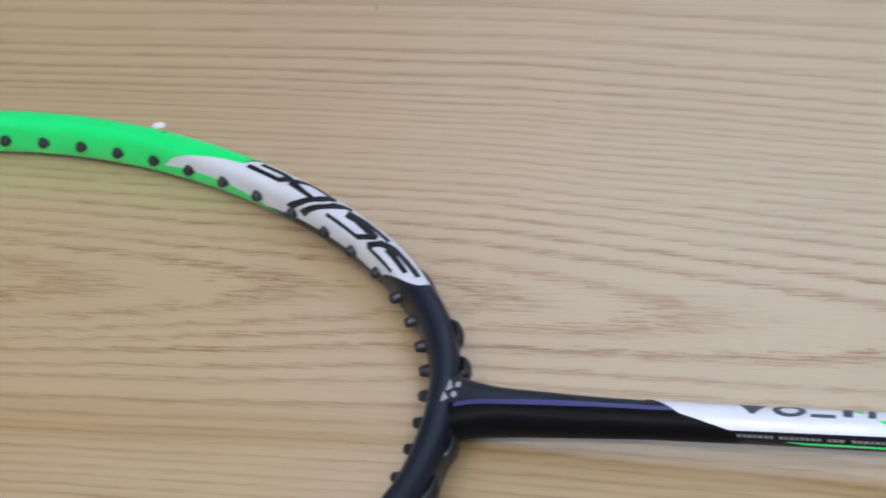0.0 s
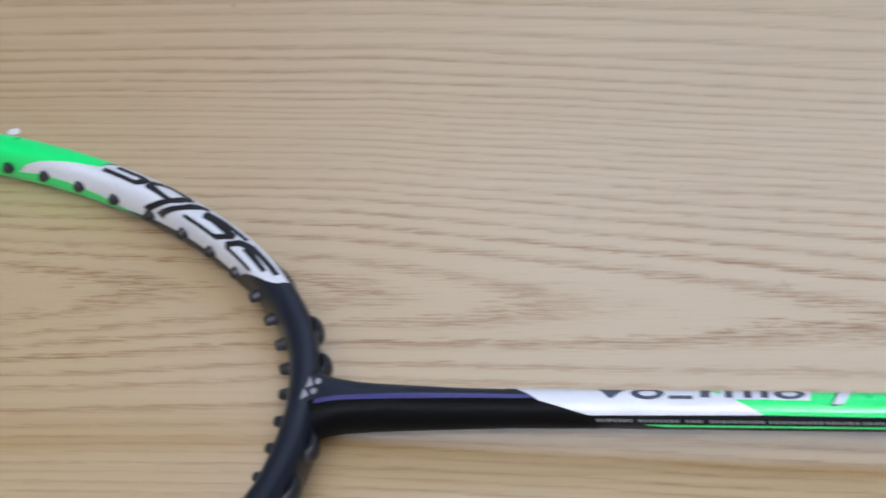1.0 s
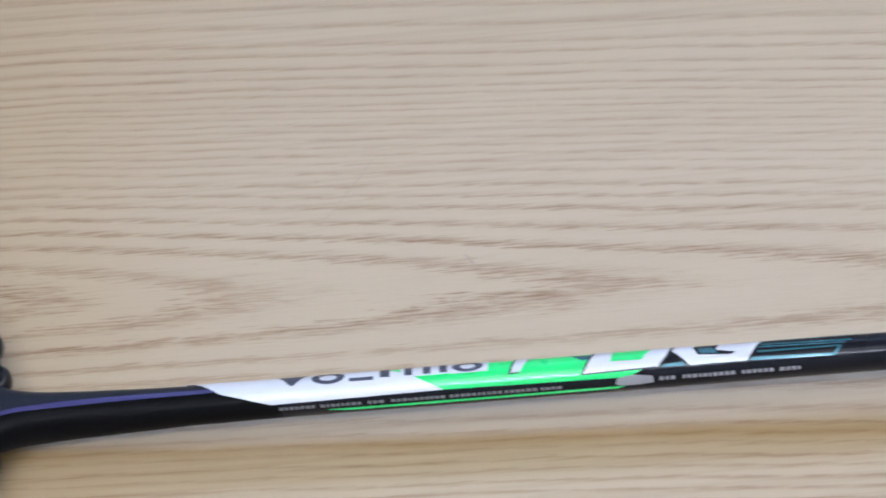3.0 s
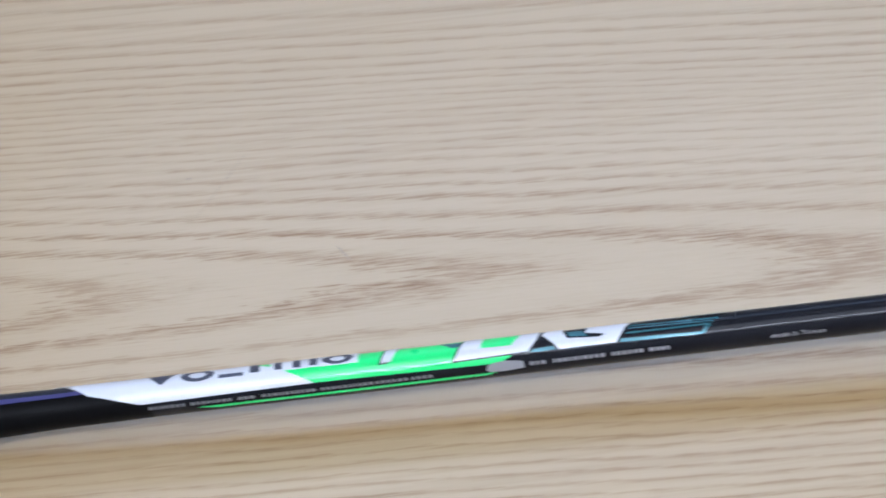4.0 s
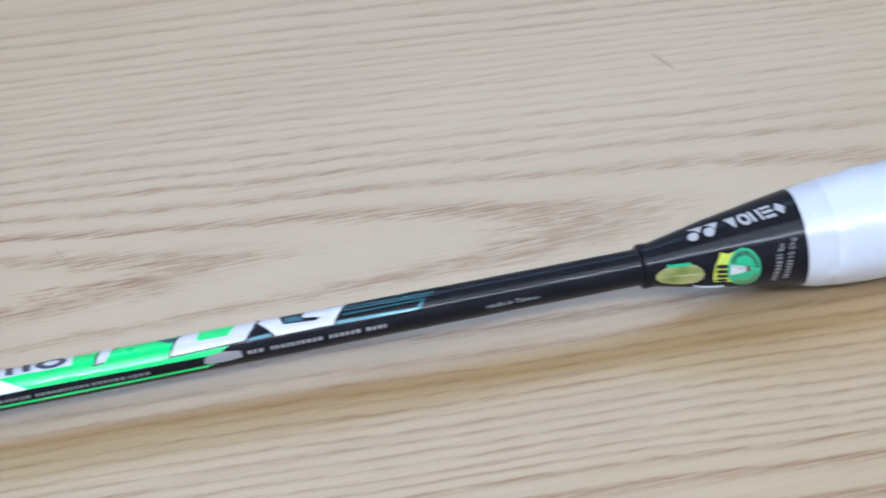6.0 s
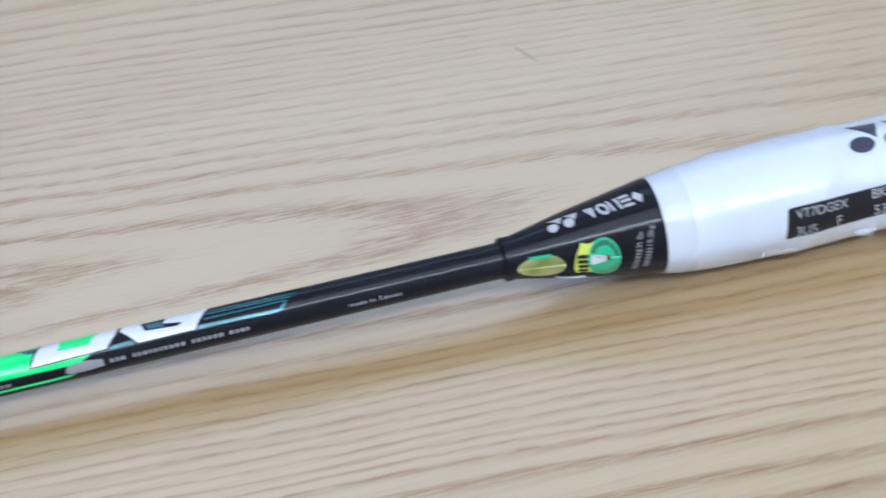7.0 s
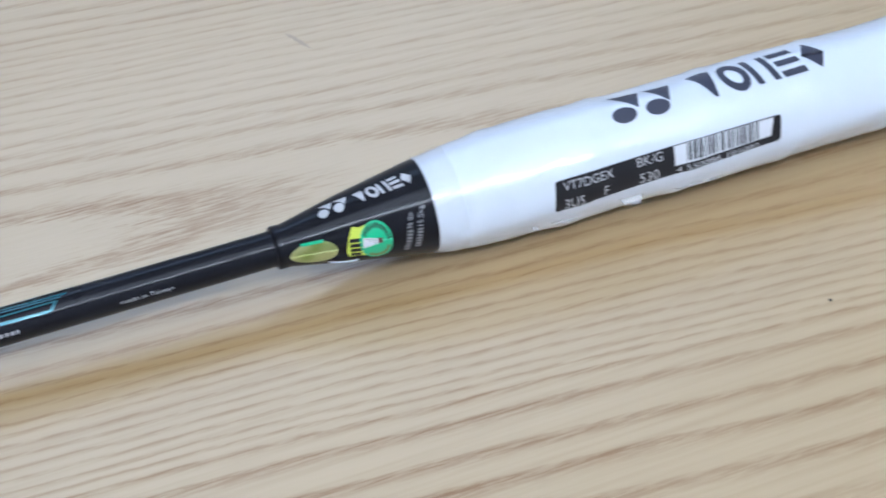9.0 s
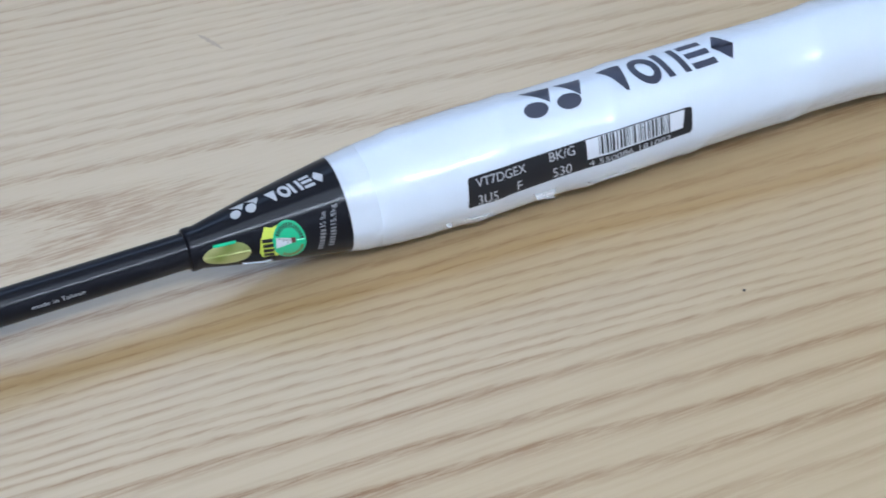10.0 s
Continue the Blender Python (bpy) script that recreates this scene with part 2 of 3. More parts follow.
def decal(name, polys, surface, material, parent, du, dv, lift=0.00006, label=""):
    """Flat outlines in surface coordinates (u, v), cut fine and laid on the surface. surface(u, v, lift) gives the place."""
    bm = bmesh.new()
    for poly in polys:
        vs = [bm.verts.new((u * SPREAD, v, 0)) for u, v in poly]
        bm.faces.new(vs)
    bm.normal_update()
    bmesh.ops.triangulate(bm, faces=bm.faces)
    lay(bm, surface, du * SPREAD, dv, lift)
    return part(name, bm, material, parent, label)


def lay(bm, surface, du, dv, lift):
    us = [v.co.x for v in bm.verts]
    vs = [v.co.y for v in bm.verts]
    for k, (lo, hi, step) in enumerate(((min(us), max(us), du), (min(vs), max(vs), dv))):
        n = int((hi - lo) / step)
        for i in range(1, n + 1):
            co, no = Vector((0, 0, 0)), Vector((0, 0, 0))
            co[k], no[k] = lo + i * (hi - lo) / (n + 1), 1
            bmesh.ops.bisect_plane(bm, geom=bm.verts[:] + bm.edges[:] + bm.faces[:], plane_co=co, plane_no=no)
    for v in bm.verts:
        v.co = surface(v.co.x / SPREAD, v.co.y, lift)
    bmesh.ops.recalc_face_normals(bm, faces=bm.faces)


def letters(name, text, place, surface, material, parent, du, dv, lift=0.00008, label="", spacing=1.0):
    """Writing with the built-in font; place(x, y) takes the letters' plane to surface coordinates (letters one unit high)."""
    cu = bpy.data.curves.new("writing", "FONT")
    cu.body = text
    cu.size = 1.0
    cu.space_character = spacing
    ob = new("writing", cu)
    me = ob.evaluated_get(bpy.context.evaluated_depsgraph_get()).to_mesh()
    bm = bmesh.new()
    bm.from_mesh(me)
    ob.evaluated_get(bpy.context.evaluated_depsgraph_get()).to_mesh_clear()
    bpy.data.objects.remove(ob)
    bmesh.ops.triangulate(bm, faces=bm.faces)
    xs = [v.co.x for v in bm.verts]
    w = max(xs) - min(xs)
    x0 = min(xs)
    for v in bm.verts:
        u, q = place((v.co.x - x0) / w, v.co.y / 0.70)
        v.co = (u * SPREAD, q, 0)
    lay(bm, surface, du * SPREAD, dv, lift)
    return part(name, bm, material, parent, label)


def oval(cu, cv, ru, rv, n=40, tilt=0.0):
    return [(cu + ru * math.cos(a) - tilt * rv * math.sin(a), cv + rv * math.sin(a)) for a in (2 * math.pi * i / n for i in range(n))]


def stroke(points, wu, wv):
    """Outline pieces of a stroke through (u, v) points: one quad a leg."""
    out = []
    for (u0, v0), (u1, v1) in zip(points, points[1:]):
        a, b = (u1 - u0) / wu, (v1 - v0) / wv
        d = math.hypot(a, b) or 1
        nu, nv = -b / d * wu / 2, a / d * wv / 2
        eu, ev = a / d * wu / 2 * 0.6, b / d * wv / 2 * 0.6
        out.append([(u0 - eu + nu, v0 - ev + nv), (u0 - eu - nu, v0 - ev - nv), (u1 + eu - nu, v1 + ev - nv), (u1 + eu + nu, v1 + ev + nv)])
    return out


# ---------------------------------------------------------------- the room that closes the place
Z_FLOOR, Z_CEIL = -0.75, 1.90
ROOM = (-2.4, -2.2, 2.8, 2.6)


def slab(name, lo, hi, mat, label, cat):
    ob = part(name, box(bmesh.new(), lo, hi), mat, None, "", False)
    return tagged(ob, label, cat, kind="structure")


x0, y0, x1, y1 = ROOM
slab("floor", (x0 - .1, y0 - .1, Z_FLOOR - .1), (x1 + .1, y1 + .1, Z_FLOOR), FLOOR, "plain grey-brown floor under the table", "floor")
slab("ceiling", (x0 - .1, y0 - .1, Z_CEIL), (x1 + .1, y1 + .1, Z_CEIL + .1), CEIL, "plain white plaster ceiling over the table", "ceiling")
slab("wall_north", (x0, y1, Z_FLOOR), (x1, y1 + .1, Z_CEIL), WALL, "plain off-white plaster wall", "wall")
slab("wall_south", (x0, y0 - .1, Z_FLOOR), (x1, y0, Z_CEIL), WALL, "plain off-white plaster wall", "wall")
slab("wall_west", (x0 - .1, y0 - .1, Z_FLOOR), (x0, y1 + .1, Z_CEIL), WALL, "plain off-white plaster wall", "wall")
slab("wall_east", (x1, y0 - .1, Z_FLOOR), (x1 + .1, y1 + .1, Z_CEIL), WALL, "plain off-white plaster wall", "wall")


def ceiling_or_fill_light(cx, cy, lx, ly, strength, colour, label):
    base = tagged(new("ceiling_or_fill_light"), label, "ceiling light", "ceiling lights")
    base.location = (cx, cy, Z_CEIL)
    bm = bmesh.new()
    t = 0.02
    box(bm, (-lx / 2 - t, -ly / 2 - t, -0.04), (lx / 2 + t, -ly / 2, 0))
    box(bm, (-lx / 2 - t, ly / 2, -0.04), (lx / 2 + t, ly / 2 + t, 0))
    box(bm, (-lx / 2 - t, -ly / 2, -0.04), (-lx / 2, ly / 2, 0))
    box(bm, (lx / 2, -ly / 2, -0.04), (lx / 2 + t, ly / 2, 0))
    part("frame", bm, METAL, base, "", False)
    part("diffuser", box(bmesh.new(), (-lx / 2, -ly / 2, -0.032), (lx / 2, ly / 2, -0.005)), glow("lamp_glow", colour, strength), base, "glowing white diffuser", False)
    return base


ceiling_or_fill_light(*PANEL, PANEL_GLOW, (0.74, 0.85, 1.0), "square white ceiling panel light, switched on")
ceiling_or_fill_light(*TUBE, TUBE_GLOW, (1.0, 0.96, 0.90), "long narrow white ceiling light, switched on")

# added fill panels, no such lamps known here: they thin out the shadows
for spot, strength in zip(FILL, FILL_GLOW):
    ceiling_or_fill_light(*spot, strength, (1.0, 0.97, 0.92), "broad fill panel added over the table, glowing white")

# ---------------------------------------------------------------- table
table = tagged(new("table"), "pale ash wooden table with a satin lacquered top", "table", kind="structure")
bm = box(bmesh.new(), (-0.85, -0.45, -0.03), (0.95, 0.75, 0.0), 0.002)
part("tabletop", bm, WOOD, table, "pale ash tabletop with brown cathedral grain", False)
for lx_, ly_ in ((-0.78, -0.38), (0.88, -0.38), (-0.78, 0.68), (0.88, 0.68)):
    part("leg", box(bmesh.new(), (lx_ - .03, ly_ - .03, Z_FLOOR), (lx_ + .03, ly_ + .03, -0.03), 0.003), WOOD, table, "", False)


def flat_mark(name, cx, cy, length, width, angle, seed):
    """A thin dark mark on the table's lacquer."""
    rnd = random.Random(seed)
    bm = bmesh.new()
    n = 14
    top, bot = [], []
    for i in range(n + 1):
        k = i / n
        w = width * (math.sin(math.pi * k) ** 0.7) * rnd.uniform(0.55, 1.0) + 0.00004
        top.append((length * (k - .5), w / 2 + rnd.uniform(-.15, .15) * width))
        bot.append((length * (k - .5), -w / 2 + rnd.uniform(-.15, .15) * width))
    pts = top + bot[::-1]
    f = bm.faces.new([bm.verts.new((*p, 0)) for p in pts])
    bm.normal_update()
    bmesh.ops.triangulate(bm, faces=[f])
    ext = bmesh.ops.extrude_face_region(bm, geom=bm.faces[:])
    bmesh.ops.translate(bm, vec=(0, 0, 0.00006), verts=[e for e in ext["geom"] if isinstance(e, bmesh.types.BMVert)])
    bmesh.ops.recalc_face_normals(bm, faces=bm.faces)
    ob = part(name, bm, SMUDGE, table, "brown scuff in the lacquer", False)
    ob.matrix_basis = pose(cx, cy, 0.00001, 0, 0, angle)


flat_mark("scuff", 0.1015, 0.0445, 0.0060, 0.0005, 118, 1)
flat_mark("scuff", 0.2515, 0.0735, 0.0085, 0.0013, 116, 2)
flat_mark("scratch", 0.0740, 0.0725, 0.0242, 0.00012, 60, 5)
flat_mark("scuff", -0.0470, 0.1570, 0.0030, 0.0012, 100, 6)
flat_mark("scuff", 0.0660, 0.0760, 0.0011, 0.0007, 20, 7)


def fleck(name, cx, cy, rx, ry, h, mat, label, cat, seed):
    rnd = random.Random(seed)
    rows = []
    n = 18
    wob = [rnd.uniform(.82, 1.12) for _ in range(n)]
    for k, zz in ((0.9, 0.0), (1.0, h * .5), (0.8, h), (0.3, h * 1.05)):
        rows.append([(rx * k * wob[j] * math.cos(2 * math.pi * j / n), ry * k * wob[j] * math.sin(2 * math.pi * j / n), zz) for j in range(n)])
    ob = part(name, grid_skin(rows), mat)
    ob.location = (cx, cy, 0)
    return tagged(ob, label, cat)


fleck("paper_scrap", -0.0965, 0.1020, 0.0019, 0.0014, 0.0004, PAPER, "tiny white paper scrap lying on the table", "scrap", 3)
fleck("crumb", 0.328, -0.052, 0.0004, 0.0003, 0.0003, RUBBER, "tiny dark crumb lying on the table", "crumb", 4)

# ---------------------------------------------------------------- racket
racket = tagged(new("badminton_racket"), "unstrung black, neon green and white badminton racket lying on the table", "racket")
racket.matrix_basis = Matrix.Translation((0, -0.0011, 0.0094)) @ pose(0, 0, 0, 0, -0.894, -0.86)

# head: an egg of two half ellipses, swept by a rounded box section
HEAD_X, HEAD_A, HEAD_B, HEAD_W = -0.1355, 0.1332, 0.120, 0.0893
SEC_A, SEC_B, SEC_Z = 0.0036, 0.0056, -0.0007


def head_at(phi):
    c, s = math.cos(phi), math.sin(phi)
    ax = HEAD_A if c >= 0 else HEAD_B
    t = Vector((-ax * s, HEAD_W * c)).normalized()
    n = Vector((t.y, -t.x))
    tuck = 0.0026 * math.sin(2 * phi) ** 2 if c > 0 else 0.0   # the throat half is drawn in a little
    if phi < 0:   # the side towards the table's front is rounder
        tuck -= 0.0032 * math.exp(-((phi + 0.36) / 0.20) ** 2)
    return Vector((HEAD_X + ax * c, HEAD_W * s)) - n * tuck, n


STEPS = 720
ARC = [0.0]
for i in range(STEPS):
    ARC.append(ARC[-1] + (head_at(math.pi * (i + 1) / STEPS)[0] - head_at(math.pi * i / STEPS)[0]).length)
HALF = ARC[-1]


def arc_phi(s):
    return math.copysign(float(np.interp(abs(s), ARC, [math.pi * i / STEPS for i in range(STEPS + 1)])), s)


def section(psi, lift=0.0):
    cp, sp = math.cos(psi), math.sin(psi)
    e = 0.7
    return ((SEC_A + lift) * math.copysign(abs(cp) ** e, cp), SEC_Z + (SEC_B + lift) * math.copysign(abs(sp) ** e, sp))


def on_frame(s, deg, lift=0.0):
    """s metres along the head from the throat, deg round the section: 0 outwards, 90 up, 180 inwards."""
    c, n = head_at(arc_phi(s))
    u, z = section(radians(deg), lift)
    if z < SEC_Z:   # deeper towards the throat
        z -= (SEC_Z - z) * float(np.interp(abs(s), (0.0, 0.045, 0.085), (0.24, 0.24, 0.0)))
    return Vector((c.x + n.x * u, c.y + n.y * u, z))


rows = []
for i in range(240):
    s = -HALF + 2 * HALF * i / 240
    rows.append([on_frame(s, 360 * j / 40) for j in range(40)])
frame_ob = part("frame", grid_skin(rows, True, True), BLACK, racket, "satin black frame with green and white paint")

# green paint round the far part of the head, both sides
green = []
for sgn in (1, -1):
    body = [(0.1256, 184), (0.1217, 160), (0.1177, 140), (0.1092, 112), (0.1010, 96), (0.0980, 60), (0.0960, 0), (0.0960, -40),
            (0.0990, -90), (0.1100, -130), (0.1256, -176)]
    last = [(HALF, -176), (HALF, 184)]
    green.append([(sgn * a, b) for a, b in body + last])
    tail = [(0.1256, 183), (0.1201, 180), (0.1100, 180), (0.1001, 184), (0.0926, 200), (0.0870, 214), (0.0956, 224), (0.1061, 226), (0.1256, 228)]
    green.append([(sgn * a, b) for a, b in tail])
decal("green_paint", green, on_frame, GREEN, frame_ob, 0.0022, 9, 0.00008, "neon green gloss paint")

# white panel with its black device strokes
panel = [(0.1256, 184), (0.1217, 160), (0.1177, 140), (0.1092, 112), (0.1010, 96), (0.0960, 60), (0.0800, 40), (0.0560, 40), (0.0335, 62),
         (0.0341, 90), (0.0368, 114), (0.0412, 140), (0.0492, 188), (0.0600, 184), (0.0720, 184), (0.0830, 186), (0.0885, 194), (0.0926, 198), (0.1001, 184), (0.1100, 180), (0.1201, 180)]
decal("white_paint", [panel], on_frame, WHITE, frame_ob, 0.0022, 9, 0.00010, "glossy white painted panel")
BARS = (((0.0987, 99), (0.0888, 101), (0.0866, 84), (0.0888, 79), (0.0956, 79)),
        ((0.0728, 72), (0.0800, 64), (0.0842, 80), (0.0847, 94), (0.0772, 103)),
        ((0.0722, 74), (0.0768, 106), (0.0800, 142), (0.0834, 172)),
        ((0.0788, 170), (0.0740, 121), (0.0708, 92), (0.0668, 70)),
        ((0.0700, 128), (0.0586, 131), (0.0548, 94), (0.0624, 88), (0.0650, 91)),
        ((0.0655, 86), (0.0604, 77), (0.0518, 77)),
        ((0.0438, 138), (0.0532, 135), (0.0538, 122), (0.0518, 96), (0.0480, 82), (0.0374, 82)),
        ((0.0402, 100), (0.0484, 96)))
for b in BARS:
    decal("device_stroke", stroke(b, 0.0023, 15), on_frame, INK, frame_ob, 0.0018, 8, 0.00016, "bold black slanted device stroke")
# small device on the throat
dev = [[(0.0046, -0.0010), (0.0010, -0.0016), (0.0020, 0.0006)], [(0.0010, -0.0022), (-0.0022, -0.0026), (-0.0010, -0.0002)]]
dev += [oval(0.0030, 0.0020, 0.0009, 0.0009, 20), oval(0.0002, 0.0012, 0.0009, 0.0009, 20)]
decal("throat_device", [[(p[1] * 0.66 - 0.0002, p[0] - 0.0004) for p in q] for q in dev], lambda u, v, lift: Vector((u, v, 0.00492 + lift)), SILVER, frame_ob, 0.0005, 0.002, 0.0001, "small silver two-dot device")

# grommets: flared nylon barrels through the frame
GROM = [0.0042, 0.0122, 0.0205, 0.0295, 0.0390, 0.0495, 0.0602, 0.0708, 0.0828, 0.0950] + [0.1065 + 0.0111 * i for i in range(21)]


def grommet_mesh():
    prof_ = ((0.0, 0.00150), (0.0004, 0.00155), (0.0007, 0.00138), (0.0011, 0.00132), (0.0016, 0.00120), (0.0019, 0.00088), (0.0019, 0.00050), (0.0010, 0.00045))
    rows_ = [[(-x, r * math.cos(2 * math.pi * j / 16), r * math.sin(2 * math.pi * j / 16)) for j in range(16)] for x, r in prof_]
    bm_ = grid_skin(rows_)
    me_ = bpy.data.meshes.new("grommet")
    bm_.to_mesh(me_)
    bm_.free()
    me_.materials.append(RUBBER)
    for p in me_.polygons:
        p.use_smooth = True
    return me_


GM = grommet_mesh()
for sgn in (1, -1):
    for s in GROM:
        if s > HALF - 0.003:
            continue
        c, n = head_at(arc_phi(sgn * s))
        ob = new("grommet", GM)
        ob.parent = frame_ob
        ob.matrix_basis = Matrix.Translation((c.x - n.x * (SEC_A - 0.0002), c.y - n.y * (SEC_A - 0.0002), -0.0007)) @ Matrix.Rotation(math.atan2(n.y, n.x), 4, "Z") @ Matrix.Diagonal((1.35 if s < 0.045 else 1.0, 1, 1, 1))


def string_lobe(s0, s1, depth):
    """Rounded nylon saddle on the outside of the frame that guides the strings."""
    rows_ = []
    for i in range(13):
        k = i / 12
        s = s0 + (s1 - s0) * k
        c_, n_ = head_at(arc_phi(s))
        bulge = SEC_A - 0.0012 + depth * math.sin(math.pi * k) ** 0.6
        hh = 0.0024 * (0.35 + 0.65 * math.sin(math.pi * k) ** 0.5)
        ring = []
        for j in range(14):
            a = 2 * math.pi * j / 14
            u = bulge + 0.0011 * math.cos(a)
            ring.append((c_.x + n_.x * u, c_.y + n_.y * u, hh * math.sin(a)))
        rows_.append(ring)
    part("string_saddle", grid_skin(rows_), RUBBER, racket, "black nylon string saddle")


for sgn in (1, -1):
    string_lobe(sgn * 0.0075, sgn * 0.0140, 0.0022)
    string_lobe(sgn * 0.0175, sgn * 0.0255, 0.0020)
    string_lobe(sgn * 0.0340, sgn * 0.0440, 0.0010)

# throat, shaft, cap and grip turn about the racket's axis
PX = (0.000, 0.005, 0.0237, 0.0416, 0.059, 0.10, 0.19, 0.2204, 0.2205, 0.2208, 0.2222, 0.2230, 0.236, 0.2518, 0.2540, 0.2555, 0.262, 0.271, 0.285, 0.300, 0.320, 0.340, 0.360, 0.380, 0.395, 0.408, 0.420)
PR = (.0056, .0055, .0048, .00405, .00395, .0040, .00385, .00385, .0044, .0047, .0047, .0046, .0073, .0100, .0103, .0104, .0114, .0121, .0124, .0121, .0122, .0121, .0118, .0122, .0131, .0146, .0150)


def prof(x):
    return float(np.interp(x, PX, PR))


def on_axis(x, deg, lift=0.0):
    """x along the racket's axis; deg round it: 90 up, 180 to the table's front."""
    r = prof(x) + lift
    return Vector((x, r * math.cos(radians(deg)), r * math.sin(radians(deg))))


def turned(name, xs, mat, label, n=48, extra=0.0):
    rows_ = [[on_axis(x, 360 * j / n, extra) for j in range(n)] for x in xs]
    return part(name, grid_skin(rows_), mat, racket, label)


def throat_dip(x):
    """How far the T-joint's belly hangs below the axis."""
    return float(np.interp(x, (0.0, 0.010, 0.030, 0.058), (0.0, 0.0003, 0.0003, 0.0)))


def throat():
    """The T-joint: flattened and flared where it runs into the frame."""
    rows_ = []
    for i in range(31):
        k = i / 30
        x = -0.0030 + k * 0.0635
        flare = 0.0075 * math.exp(-((x + 0.003) / 0.0042))
        ry = float(np.interp(x, (-0.003, 0.006, 0.0237, 0.0416, 0.0605), (0.0050, 0.0050, 0.00465, 0.00415, 0.00404))) + flare
        rz = float(np.interp(x, (-0.003, 0.006, 0.0237, 0.0416, 0.0605), (0.0046, 0.0051, 0.00455, 0.00400, 0.00398)))
        e = float(np.interp(x, (0, 0.030), (0.80, 1.0)))
        ring = []
        for j in range(48):
            a = 2 * math.pi * j / 48
            c_, s_ = math.cos(a), math.sin(a)
            ring.append((x, ry * math.copysign(abs(c_) ** e, c_), rz * math.copysign(abs(s_) ** e, s_) - throat_dip(x)))
        rows_.append(ring)
    return part("throat", grid_skin(rows_), SATIN, racket, "satin black T-joint between frame and shaft")


throat_ob = throat()
shaft = turned("shaft", [0.0560 + 0.1665 * i / 60 for i in range(61)], GLOSS, "glossy black tapered shaft with green and white decals")



def on_throat(x, deg, lift=0.0):
    rz = float(np.interp(x, (-0.003, 0.006, 0.0237, 0.0416, 0.0605), (0.0046, 0.0051, 0.00455, 0.00400, 0.00398))) + lift
    ry = float(np.interp(x, (-0.003, 0.006, 0.0237, 0.0416, 0.0605), (0.0050, 0.0050, 0.00465, 0.00415, 0.00404))) + 0.0075 * math.exp(-((x + 0.003) / 0.0042)) + lift
    e = float(np.interp(x, (0, 0.030), (0.80, 1.0)))
    c_, s_ = math.cos(radians(deg)), math.sin(radians(deg))
    return Vector((x, ry * math.copysign(abs(c_) ** e, c_), rz * math.copysign(abs(s_) ** e, s_) - throat_dip(x)))


# top half drawn blue-black, the body below stays a deeper black
decal("upper_strip", [[(-0.001, 30), (-0.001, 102), (0.015, 96), (0.030, 88), (0.0458, 86), (0.0420, 30)]], on_throat, BLACK, throat_ob, 0.002, 6, 0.00003, "blue-black satin strip along the top")
# the violet gloss line on the T-joint is put into the colour
decal("violet_stripe", [[(0.0010, 102), (0.0150, 92), (0.0300, 84), (0.0458, 82), (0.0470, 96), (0.0300, 100), (0.0150, 106), (0.0010, 110)]], on_throat, VIOLET, throat_ob, 0.002, 6, 0.00005, "violet sheen line painted along the top")

# painted bands of the shaft
D = 0.003
decal("white_band", [[(0.0405, 30), (0.0440, 68), (0.0480, 107), (0.0523, 124), (0.0584, 149), (0.0938, 143), (0.0885, 102), (0.0800, 40), (0.0790, 0), (0.0405, 0)]],
      on_axis, WHITE, shaft, D, 8, 0.00016, "white painted band")
decal("green_band", [[(0.0790, 0), (0.0800, 40), (0.0885, 102), (0.0938, 143), (0.1317, 149), (0.1345, 128), (0.1400, 43), (0.1420, 0)],
                     [(0.0700, 182), (0.0740, 190), (0.1290, 188), (0.1310, 178), (0.0700, 180)]], on_axis, GREEN, shaft, D, 8, 0.00006, "neon green painted band")
# word of seven plain dark shapes over the white band, with a white rim where it runs into the green
WORD = (("wedge", 0.0598, 0.0660, 97), ("ring", 0.0672, 0.0734, 98), ("foot", 0.0746, 0.0796, 98), ("bar", 0.0810, 0.0830, 92), ("bars", 0.0860, 0.0914, 92), ("bar", 0.0932, 0.0948, 91), ("ring", 0.0962, 0.1018, 93))


def plain_shape(form, a, b, top, foot, thick, lean=0.0):
    """Outline pieces of a simple figure between a and b."""
    w, h = b - a, foot - top

    def q(p, r):
        return (a + p * w + lean * r, top + r * h)
    k = thick / w
    if form == "wedge":
        return [[q(0, 0), q(1, 0), q(.55, 1), q(.42, 1)]]
    if form == "ring":
        pts = [(q(.5 + .42 * math.cos(t), .5 + .42 * math.sin(t))) for t in (2 * math.pi * i / 24 for i in range(25))]
        return stroke(pts, thick, 0.26 * h)
    if form == "foot":
        return [[q(0, .72), q(1, .72), q(1, 1), q(0, 1)]]
    if form == "bar":
        return [[q(0, 0), q(1, 0), q(1, 1), q(0, 1)]]
    if form == "bars":
        return [[q(0, 0), q(k, 0), q(k, 1), q(0, 1)], [q(1 - k, 0), q(1, 0), q(1, 1), q(1 - k, 1)]]
    if form == "stack":
        return [[q(0, r), q(1, r), q(1, r + .22), q(0, r + .22)] for r in (0, .39, .78)]
    return [[q(.5, 0), q(1, .5), q(.5, 1), q(0, .5)]]


for form, a, b, lo in WORD:
    decal("dark_shape", plain_shape(form, a, b, 52, lo, 0.0016), on_axis, NAVY, shaft, D, 8, 0.00021, "plain dark shape")
decal("white_rim", [[(a - 0.0008, 40), (a - 0.0008, lo + 5), (b + 0.0012, lo + 5), (b + 0.0018, 40)] for form, a, b, lo in WORD[4:]], on_axis, WHITE, shaft, D, 8, 0.00018, "thin white rim round the dark shapes")
